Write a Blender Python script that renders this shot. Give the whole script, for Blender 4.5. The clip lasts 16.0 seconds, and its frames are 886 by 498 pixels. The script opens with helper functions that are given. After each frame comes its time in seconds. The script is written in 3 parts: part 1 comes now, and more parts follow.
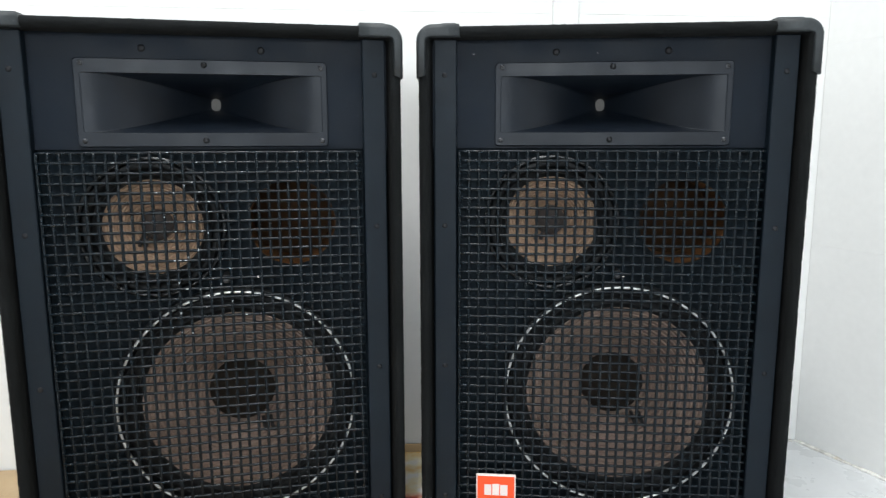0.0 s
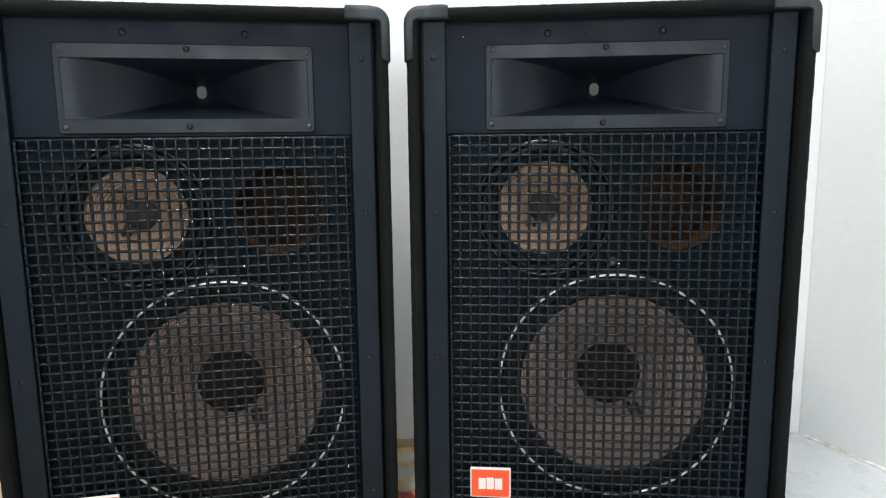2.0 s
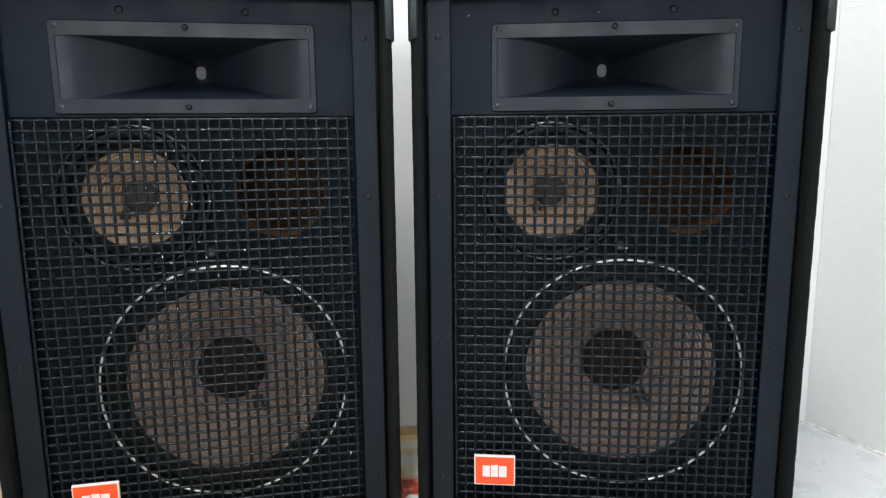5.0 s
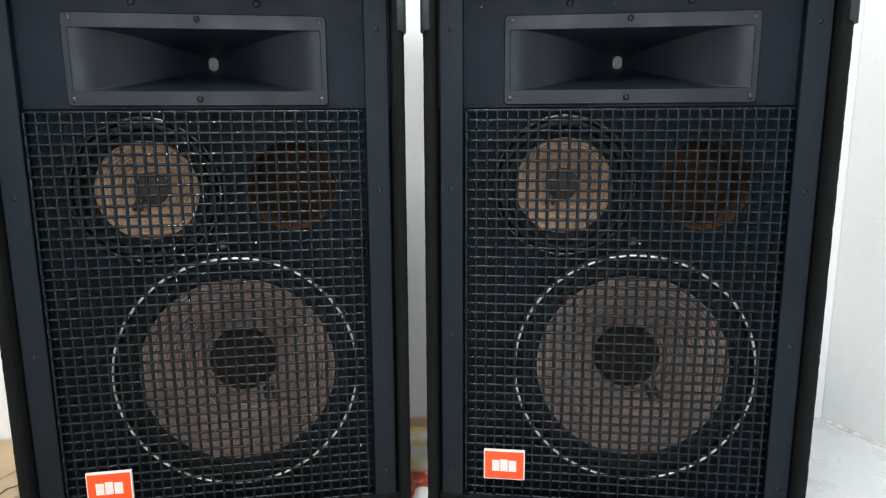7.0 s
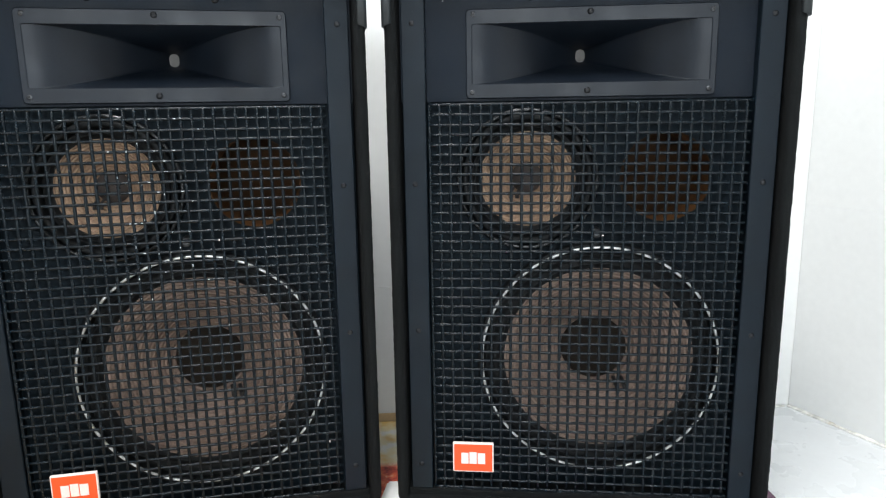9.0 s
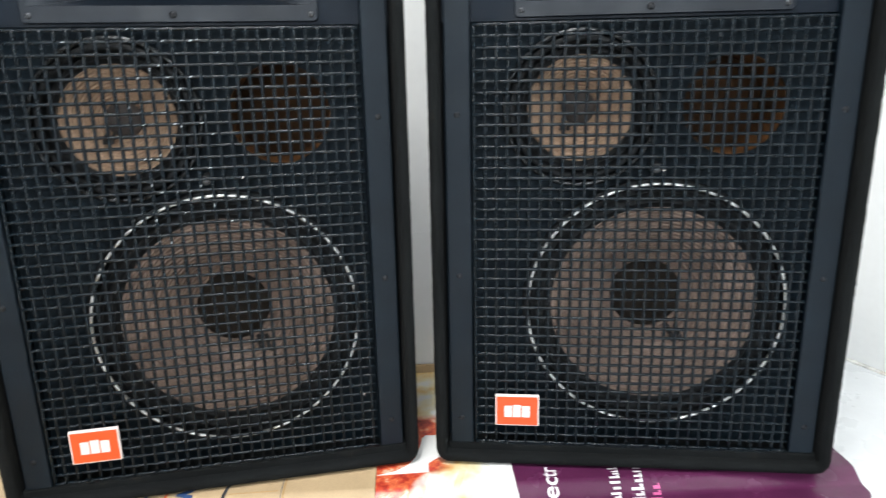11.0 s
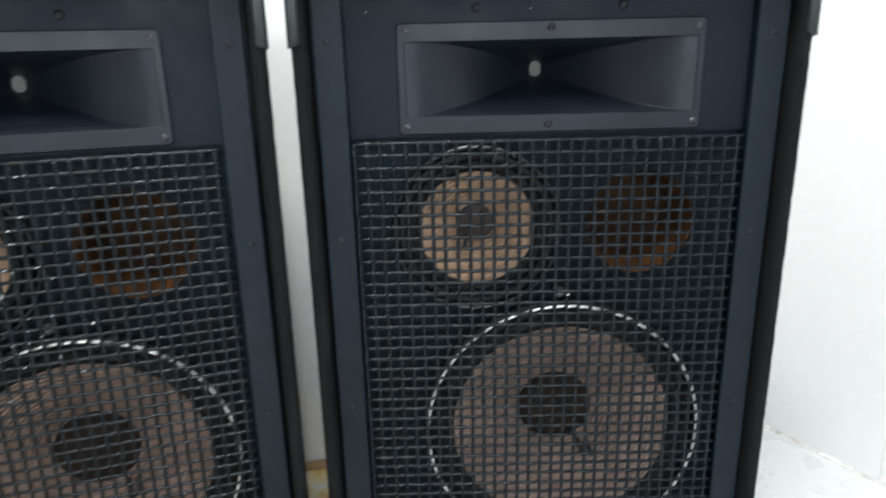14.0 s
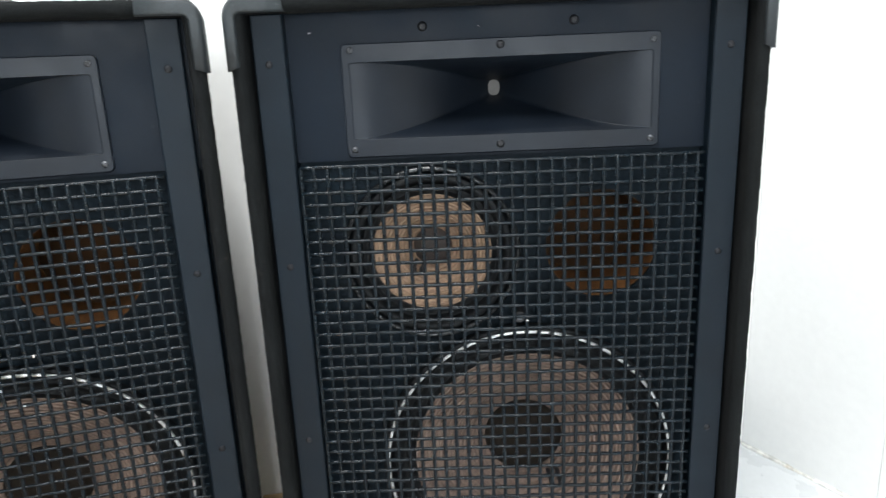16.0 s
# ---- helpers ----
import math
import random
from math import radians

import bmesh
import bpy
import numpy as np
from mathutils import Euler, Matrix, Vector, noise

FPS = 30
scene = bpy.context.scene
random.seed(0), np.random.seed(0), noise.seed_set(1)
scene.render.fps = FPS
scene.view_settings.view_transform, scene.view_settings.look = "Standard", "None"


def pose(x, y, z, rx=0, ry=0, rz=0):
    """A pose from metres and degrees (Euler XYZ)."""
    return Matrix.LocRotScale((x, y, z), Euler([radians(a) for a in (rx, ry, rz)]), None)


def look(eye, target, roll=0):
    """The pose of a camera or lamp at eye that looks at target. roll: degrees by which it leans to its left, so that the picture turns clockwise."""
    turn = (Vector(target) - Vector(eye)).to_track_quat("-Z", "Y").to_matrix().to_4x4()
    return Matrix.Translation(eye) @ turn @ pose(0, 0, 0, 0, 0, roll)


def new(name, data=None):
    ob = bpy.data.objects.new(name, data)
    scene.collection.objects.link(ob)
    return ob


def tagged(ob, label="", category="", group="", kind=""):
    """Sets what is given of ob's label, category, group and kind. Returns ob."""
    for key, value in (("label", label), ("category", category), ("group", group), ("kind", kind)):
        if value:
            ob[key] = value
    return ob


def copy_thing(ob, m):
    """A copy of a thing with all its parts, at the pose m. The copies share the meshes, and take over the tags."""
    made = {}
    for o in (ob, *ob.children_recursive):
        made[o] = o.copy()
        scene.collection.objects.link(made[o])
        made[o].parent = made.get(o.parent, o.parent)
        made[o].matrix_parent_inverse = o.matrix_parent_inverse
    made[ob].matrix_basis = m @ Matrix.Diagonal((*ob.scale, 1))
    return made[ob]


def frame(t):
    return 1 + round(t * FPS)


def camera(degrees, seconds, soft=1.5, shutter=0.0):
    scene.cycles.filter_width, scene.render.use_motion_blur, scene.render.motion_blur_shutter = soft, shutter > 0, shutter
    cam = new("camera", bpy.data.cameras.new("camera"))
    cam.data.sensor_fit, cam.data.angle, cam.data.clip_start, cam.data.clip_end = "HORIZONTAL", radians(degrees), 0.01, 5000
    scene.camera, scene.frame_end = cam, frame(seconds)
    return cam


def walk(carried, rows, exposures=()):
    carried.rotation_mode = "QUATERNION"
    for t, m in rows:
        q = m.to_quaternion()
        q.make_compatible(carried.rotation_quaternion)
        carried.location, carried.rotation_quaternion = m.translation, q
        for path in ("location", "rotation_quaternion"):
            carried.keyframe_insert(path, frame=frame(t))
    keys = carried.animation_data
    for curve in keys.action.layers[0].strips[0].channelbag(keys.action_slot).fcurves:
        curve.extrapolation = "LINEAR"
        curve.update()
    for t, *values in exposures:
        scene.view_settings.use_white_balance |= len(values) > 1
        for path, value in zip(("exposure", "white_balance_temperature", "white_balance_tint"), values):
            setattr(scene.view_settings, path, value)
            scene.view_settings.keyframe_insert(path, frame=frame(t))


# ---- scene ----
cam = camera(66.05, 16.0, soft=1.2, shutter=0.6)
ROWS = [
    (0.0, -0.0127, -1.0295, 0.6555, -3.41, -8.99, 0.14),
    (0.5, 0.0104, -1.0252, 0.6405, -3.66, -8.36, 0.40),
    (1.0, 0.0057, -1.0244, 0.6437, -3.55, -8.62, -0.00),
    (1.5, 0.0063, -1.0148, 0.6382, -3.27, -9.07, -0.22),
    (2.0, 0.0096, -1.0091, 0.6302, -3.11, -8.85, 0.66),
    (2.5, 0.0117, -1.0110, 0.6369, -3.00, -9.03, 1.03),
    (3.0, 0.0121, -1.0161, 0.6385, -2.31, -8.92, 1.25),
    (3.5, 0.0102, -1.0176, 0.6430, -2.72, -9.00, 1.36),
    (4.0, 0.0130, -1.0062, 0.6219, -2.40, -8.87, 0.96),
    (4.2, 0.0002, -0.9978, 0.6121, -2.76, -8.98, 0.90),
    (6.3, 0.0182, -0.9885, 0.6334, -2.32, -10.46, -0.18),
    (6.5, 0.0128, -0.9878, 0.6271, -1.88, -10.33, -0.30),
    (7.0, 0.0154, -0.9838, 0.6277, -1.49, -10.77, 0.33),
    (7.5, 0.0203, -0.9863, 0.6281, -1.69, -10.88, 0.56),
    (8.0, 0.0287, -0.9847, 0.6216, -2.00, -11.28, 0.52),
    (8.5, 0.0309, -0.9873, 0.6308, -2.18, -11.15, 0.27),
    (8.7, 0.0399, -0.9887, 0.6292, -2.64, -11.12, 0.49),
    (10.8, 0.0028, -0.9147, 0.5984, -4.12, -14.58, 1.40),
    (11.0, -0.0143, -0.9033, 0.5901, -3.06, -15.11, 1.19),
    (11.5, -0.0583, -0.8928, 0.5733, -2.06, -14.65, -1.69),
    (12.0, -0.0824, -0.8684, 0.5806, -0.80, -16.70, -1.49),
    (12.5, -0.0476, -0.8258, 0.6480, -0.07, -19.71, -1.03),
    (13.0, 0.0063, -0.8121, 0.6877, -2.29, -18.79, -0.72),
    (13.5, 0.0291, -0.8053, 0.7142, -4.10, -17.95, 0.86),
    (14.0, 0.0591, -0.7747, 0.7492, -8.84, -16.70, 1.36),
    (14.5, 0.0660, -0.7662, 0.7593, -11.90, -14.93, 0.60),
    (15.0, 0.0615, -0.7630, 0.7600, -11.84, -14.24, 0.13),
    (15.5, 0.0628, -0.7637, 0.7472, -11.20, -14.51, 0.80),
    (15.7, 0.0851, -0.7501, 0.7741, -9.90, -17.18, 1.97),
    (16.0, 0.1342, -0.7567, 0.7452, -7.95, -15.03, 2.46),
    (16.1, 0.1604, -0.7602, 0.7298, -6.91, -13.88, 2.72),
]
walk(cam, [(t, pose(x, y, z, 90 + pitch, roll, yaw)) for t, x, y, z, yaw, pitch, roll in ROWS],
     exposures=[(0.0, -0.29), (4.2, -0.28), (7.0, -0.17), (7.5, -0.07), (8.0, -0.06), (8.5, -0.04), (11.0, 0.18), (11.5, 0.34), (12.0, 0.26), (12.5, 0.38), (13.0, 0.35), (13.5, 0.42), (14.0, 0.06), (14.5, -0.13), (15.0, -0.07), (15.5, 0.15), (16.0, 0.20)])

# ---- light: a long ceiling lamp above, cool fill through an unseen added opening opposite ----
world = bpy.data.worlds.new("daylight")
scene.world = world
world.use_nodes = True
wn = world.node_tree
sky = wn.nodes.new("ShaderNodeTexSky")
sky.sky_type, sky.sun_disc = 'NISHITA', False
sky.sun_elevation, sky.sun_rotation = radians(40), radians(150)
wn.links.new(sky.outputs[0], wn.nodes["Background"].inputs[0])
wn.nodes["Background"].inputs[1].default_value = 0.1
FILL_X0, FILL_X1, FILL_Z0, FILL_Z1, REAR_Y, LEFT_X = -0.80, 0.60, 0.9, 2.2, -4.6, -2.6


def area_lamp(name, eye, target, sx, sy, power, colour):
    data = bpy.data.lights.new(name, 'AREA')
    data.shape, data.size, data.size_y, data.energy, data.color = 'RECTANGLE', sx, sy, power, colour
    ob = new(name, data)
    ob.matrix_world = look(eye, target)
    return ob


area_lamp("ceiling_lamp", (-0.23, -0.90, 2.62), (-0.23, -0.8999, 0.0), 0.16, 1.4, 68, (0.97, 0.98, 0.975))
# Unseen window lamp, added to brighten the fronts, the walls and the gap.
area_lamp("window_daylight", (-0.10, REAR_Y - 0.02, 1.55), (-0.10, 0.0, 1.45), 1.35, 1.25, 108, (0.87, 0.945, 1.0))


# ---- materials ----
def material(name, colour, rough=0.6, metal=0.0, grain=0.0, grain_size=200.0, blotch=0.0, blotch_size=6.0, bump=0.0,
             bump_size=300.0, spec=0.5, rough_var=0.0):
    """Plain paint, plastic, felt and the like, with colour grain at two scales and a fine relief, in metres."""
    m = bpy.data.materials.new(name)
    m.use_nodes = True
    t = m.node_tree
    b = t.nodes["Principled BSDF"]
    b.inputs["Roughness"].default_value = rough
    b.inputs["Metallic"].default_value = metal
    b.inputs["Specular IOR Level"].default_value = spec
    co = t.nodes.new("ShaderNodeTexCoord")

    def noise_at(size, detail=4.0):
        n = t.nodes.new("ShaderNodeTexNoise")
        n.inputs["Scale"].default_value, n.inputs["Detail"].default_value = size, detail
        t.links.new(co.outputs["Object"], n.inputs["Vector"])
        return n.outputs[0]

    def scaled(value, amount):
        n = t.nodes.new("ShaderNodeMapRange")
        n.inputs["From Min"].default_value, n.inputs["From Max"].default_value = 0.25, 0.75
        n.inputs["To Min"].default_value, n.inputs["To Max"].default_value = 1 - amount, 1 + amount
        t.links.new(value, n.inputs["Value"])
        return n.outputs[0]

    rgb = t.nodes.new("ShaderNodeRGB")
    rgb.outputs[0].default_value = (*colour, 1)
    out = rgb.outputs[0]
    for amount, size in ((grain, grain_size), (blotch, blotch_size)):
        if amount:
            v = t.nodes.new("ShaderNodeVectorMath")
            v.operation = 'SCALE'
            t.links.new(out, v.inputs[0])
            t.links.new(scaled(noise_at(size), amount), v.inputs["Scale"])
            out = v.outputs[0]
    t.links.new(out, b.inputs["Base Color"])
    if rough_var:
        n = t.nodes.new("ShaderNodeMapRange")
        n.inputs["From Min"].default_value, n.inputs["From Max"].default_value = 0.3, 0.7
        n.inputs["To Min"].default_value, n.inputs["To Max"].default_value = rough - rough_var, rough + rough_var
        t.links.new(noise_at(18.0), n.inputs["Value"])
        t.links.new(n.outputs[0], b.inputs["Roughness"])
    if bump:
        bp = t.nodes.new("ShaderNodeBump")
        bp.inputs["Distance"].default_value = bump
        t.links.new(noise_at(bump_size), bp.inputs["Height"])
        t.links.new(bp.outputs[0], b.inputs["Normal"])
    return m


def scuffed(m, colour, low, high, size, stretch):
    """Adds sparse pale rub marks, drawn out along z, to a painted surface."""
    t = m.node_tree
    b = t.nodes["Principled BSDF"]
    old = b.inputs["Base Color"].links[0].from_socket
    co = t.nodes.new("ShaderNodeTexCoord")
    mp = t.nodes.new("ShaderNodeMapping")
    mp.inputs["Scale"].default_value = (1, 1, stretch)
    t.links.new(co.outputs["Object"], mp.inputs[0])
    n = t.nodes.new("ShaderNodeTexNoise")
    n.inputs["Scale"].default_value, n.inputs["Detail"].default_value, n.inputs["Roughness"].default_value = size, 6, 0.7
    t.links.new(mp.outputs[0], n.inputs["Vector"])
    mr = t.nodes.new("ShaderNodeMapRange")
    mr.inputs["From Min"].default_value, mr.inputs["From Max"].default_value = low, high
    t.links.new(n.outputs[0], mr.inputs["Value"])
    mx = t.nodes.new("ShaderNodeMix")
    mx.data_type = 'RGBA'
    mx.inputs[7].default_value = (*colour, 1)
    t.links.new(mr.outputs[0], mx.inputs[0])
    t.links.new(old, mx.inputs[6])
    t.links.new(mx.outputs[2], b.inputs["Base Color"])


def ramp_node(t, value, stops):
    r = t.nodes.new("ShaderNodeValToRGB")
    while len(r.color_ramp.elements) < len(stops):
        r.color_ramp.elements.new(0.5)
    for e, (p, c) in zip(r.color_ramp.elements, stops):
        e.position, e.color = p, (*c, 1)
    t.links.new(value, r.inputs[0])
    return r.outputs[0]


def cone_material(name, colour, ribs, depth, rough=0.75):
    """Pressed paper: concentric ribs about the driver's axis (local y), fibres and dust."""
    m = material(name, colour, rough, grain=0.3, grain_size=330, blotch=0.28, blotch_size=16, spec=0.18)
    t = m.node_tree
    b = t.nodes["Principled BSDF"]
    co = t.nodes.new("ShaderNodeTexCoord")
    sep = t.nodes.new("ShaderNodeSeparateXYZ")
    t.links.new(co.outputs["Object"], sep.inputs[0])
    com = t.nodes.new("ShaderNodeCombineXYZ")
    t.links.new(sep.outputs[0], com.inputs[0])
    t.links.new(sep.outputs[2], com.inputs[1])
    ln = t.nodes.new("ShaderNodeVectorMath")
    ln.operation = 'LENGTH'
    t.links.new(com.outputs[0], ln.inputs[0])
    mul = t.nodes.new("ShaderNodeMath")
    mul.operation = 'MULTIPLY'
    mul.inputs[1].default_value = ribs * 6.283
    t.links.new(ln.outputs["Value"], mul.inputs[0])
    sn = t.nodes.new("ShaderNodeMath")
    sn.operation = 'SINE'
    t.links.new(mul.outputs[0], sn.inputs[0])
    bp = t.nodes.new("ShaderNodeBump")
    bp.inputs["Distance"].default_value = depth
    t.links.new(sn.outputs[0], bp.inputs["Height"])
    t.links.new(bp.outputs[0], b.inputs["Normal"])
    return m


M_CARPET = material("black_carpet", (0.0066, 0.0076, 0.0080), 0.95, grain=0.6, grain_size=900, blotch=0.3, blotch_size=18, bump=0.0012, bump_size=1100, spec=0.15)
M_PANEL = material("black_painted_board", (0.0020, 0.0056, 0.0112), 0.5, spec=0.15, grain=0.15, grain_size=500, blotch=0.2, blotch_size=9, bump=0.00008, bump_size=700, rough_var=0.08)
M_STRIP = material("black_painted_strip", (0.0030, 0.0072, 0.0120), 0.46, spec=0.19, grain=0.15, grain_size=400, blotch=0.25, blotch_size=12, bump=0.00008, bump_size=600, rough_var=0.1)
M_BAFFLE = material("dark_baffle_board", (0.0022, 0.0070, 0.0115), 0.55, spec=0.13, grain=0.3, grain_size=400, blotch=0.3, blotch_size=10, bump=0.0014, bump_size=260)
M_HORN = material("black_moulded_plastic", (0.0052, 0.0082, 0.0132), 0.42, spec=0.26, grain=0.12, grain_size=600, blotch=0.25, blotch_size=14, bump=0.0001, bump_size=900, rough_var=0.08)
M_CORNER = material("grey_corner_plastic", (0.0165, 0.0215, 0.0245), 0.58, grain=0.2, grain_size=300, blotch=0.25, blotch_size=25, bump=0.0002, bump_size=400)
M_CORNER_BLACK = material("black_corner_plastic", (0.014, 0.0145, 0.015), 0.5, grain=0.2, grain_size=300, blotch=0.2, blotch_size=25)
M_WIRE = material("black_coated_wire", (0.0022, 0.0054, 0.0084), 0.27, metal=0.0, spec=0.21, grain=0.4, grain_size=150, blotch=0.3, blotch_size=20, bump=0.0005, bump_size=420, rough_var=0.12)
M_SCREW = material("black_steel_screw", (0.012, 0.013, 0.016), 0.4, metal=0.7, grain=0.2, grain_size=500)
M_SLOT_SHADE = material("screw_recess", (0.006, 0.006, 0.007), 0.7)
M_SCREW_BRIGHT = material("bare_steel_screw", (0.10, 0.105, 0.115), 0.35, metal=0.8, grain=0.2, grain_size=500)
M_RUBBER = material("black_rubber", (0.012, 0.012, 0.013), 0.6, grain=0.2, grain_size=300)
M_SURROUND = material("treated_cloth_surround", (0.0032, 0.0042, 0.0052), 0.6, spec=0.28, grain=0.2, grain_size=500, bump=0.0003, bump_size=900)
M_RIM = material("glossy_black_rim", (0.0055, 0.0065, 0.0078), 0.24, spec=0.5, grain=0.3, grain_size=300, bump=0.0006, bump_size=160, rough_var=0.08)
M_GLINT = material("bare_wire_steel", (0.42, 0.45, 0.47), 0.4, metal=0.3, grain=0.3, grain_size=500)
M_CHROME = material("bright_metal_trim", (0.85, 0.85, 0.85), 0.35, metal=0.6, grain=0.12, grain_size=90)
M_CONE = cone_material("grey_brown_paper_cone", (0.255, 0.184, 0.150), 190.0, 0.0007, 0.6)
M_CONE_MID = cone_material("tan_paper_cone", (0.36, 0.240, 0.163), 230.0, 0.0006, 0.62)
M_DUSTCAP = material("dark_screen_dust_cap", (0.020, 0.015, 0.011), 0.8, spec=0.15, grain=0.3, grain_size=700, bump=0.0004, bump_size=1200)
M_DUSTCAP_MID = material("grey_brown_dust_cap", (0.040, 0.030, 0.026), 0.7, grain=0.3, grain_size=500, blotch=0.25, blotch_size=40)
M_PORT = material("brown_card_tube", (0.145, 0.064, 0.022), 0.75, spec=0.2, grain=0.25, grain_size=300, blotch=0.4, blotch_size=22)
M_PORT_SHADE = material("dark_box_inside", (0.040, 0.020, 0.009), 0.9, spec=0.1, blotch=0.4, blotch_size=12)
M_THROAT = material("dusty_grey_throat", (0.16, 0.15, 0.14), 0.7, blotch=0.2, blotch_size=60)
M_ORANGE = material("orange_enamel", (0.85, 0.075, 0.010), 0.45, grain=0.05, grain_size=300)
M_WHITE = material("white_enamel", (0.78, 0.68, 0.65), 0.4, grain=0.05, grain_size=300)
M_WALL = material("white_wall_panel", (0.80, 0.80, 0.785), 0.45, grain=0.02, grain_size=60, blotch=0.035, blotch_size=2.2, bump=0.0004, bump_size=30, rough_var=0.1)
M_WALL_BACK = material("wall_behind_panels", (0.70, 0.69, 0.66), 0.8, blotch=0.15, blotch_size=8)
M_PLASTER = material("white_plaster", (0.8, 0.8, 0.79), 0.8, grain=0.02, grain_size=80, blotch=0.03, blotch_size=3, bump=0.0005, bump_size=60)
M_FLOOR = material("white_glazed_floor", (0.76, 0.775, 0.785), 0.3, grain=0.02, grain_size=90, blotch=0.05, blotch_size=3.5, bump=0.0002, bump_size=25, rough_var=0.1)
M_DULL = material("dull_beige_plaster", (0.62, 0.62, 0.61), 0.85, grain=0.03, grain_size=80, blotch=0.08, blotch_size=3, bump=0.0005, bump_size=60)
M_TRIM = material("white_trim_paint", (0.8, 0.8, 0.79), 0.5, blotch=0.03, blotch_size=6)
M_CAULK = material("yellowed_caulk", (0.78, 0.765, 0.72), 0.8, grain=0.3, grain_size=70, blotch=0.35, blotch_size=9, bump=0.001, bump_size=150)
M_CARD = material("tan_carton_board", (0.48, 0.345, 0.20), 0.6, grain=0.06, grain_size=350, blotch=0.14, blotch_size=7, bump=0.0004, bump_size=60, rough_var=0.08)
M_CARD_DARK = material("worn_carton_board", (0.40, 0.25, 0.105), 0.6, grain=0.08, grain_size=250, blotch=0.2, blotch_size=12)
M_PURPLE = material("purple_printed_carton", (0.085, 0.016, 0.055), 0.22, grain=0.08, grain_size=200, blotch=0.15, blotch_size=9, bump=0.0003, bump_size=40, rough_var=0.08)
M_STREAK = material("yellow_print", (0.76, 0.64, 0.40), 0.4, grain=0.1, grain_size=60, blotch=0.3, blotch_size=30)
M_PAPER = material("white_paper", (0.80, 0.79, 0.77), 0.7, grain=0.03, grain_size=200, blotch=0.05, blotch_size=12)
M_INK_WHITE = material("white_ink", (0.78, 0.75, 0.77), 0.4, blotch=0.06, blotch_size=30)
M_INK_PINK = material("pink_ink", (0.62, 0.12, 0.30), 0.4, blotch=0.1, blotch_size=30)
M_INK_BLUE = material("blue_ink", (0.02, 0.055, 0.16), 0.55, blotch=0.15, blotch_size=40)
M_INK_RED = material("orange_red_ink", (0.60, 0.10, 0.035), 0.55, blotch=0.2, blotch_size=40)
M_INK_BLACK = material("dark_ink", (0.03, 0.03, 0.035), 0.55, blotch=0.2, blotch_size=40)
M_INK_GREY = material("grey_ink", (0.16, 0.14, 0.12), 0.55, blotch=0.2, blotch_size=40)


scuffed(M_STRIP, (0.05, 0.055, 0.065), 0.66, 0.80, 26, 0.5)
scuffed(M_PANEL, (0.035, 0.040, 0.050), 0.66, 0.82, 20, 1.0)
scuffed(M_CORNER, (0.11, 0.12, 0.13), 0.62, 0.80, 60, 1.0)
scuffed(M_CARPET, (0.035, 0.030, 0.025), 0.62, 0.80, 45, 1.0)
scuffed(M_WALL, (0.66, 0.63, 0.57), 0.64, 0.86, 5, 0.6)
scuffed(M_CAULK, (0.56, 0.40, 0.20), 0.57, 0.76, 14, 1.0)
scuffed(M_FLOOR, (0.64, 0.63, 0.61), 0.64, 1.0, 5, 1.0)
scuffed(M_CARD, (0.36, 0.25, 0.15), 0.60, 0.80, 12, 1.0)
scuffed(M_WIRE, (0.030, 0.024, 0.020), 0.62, 0.76, 55, 1.0)


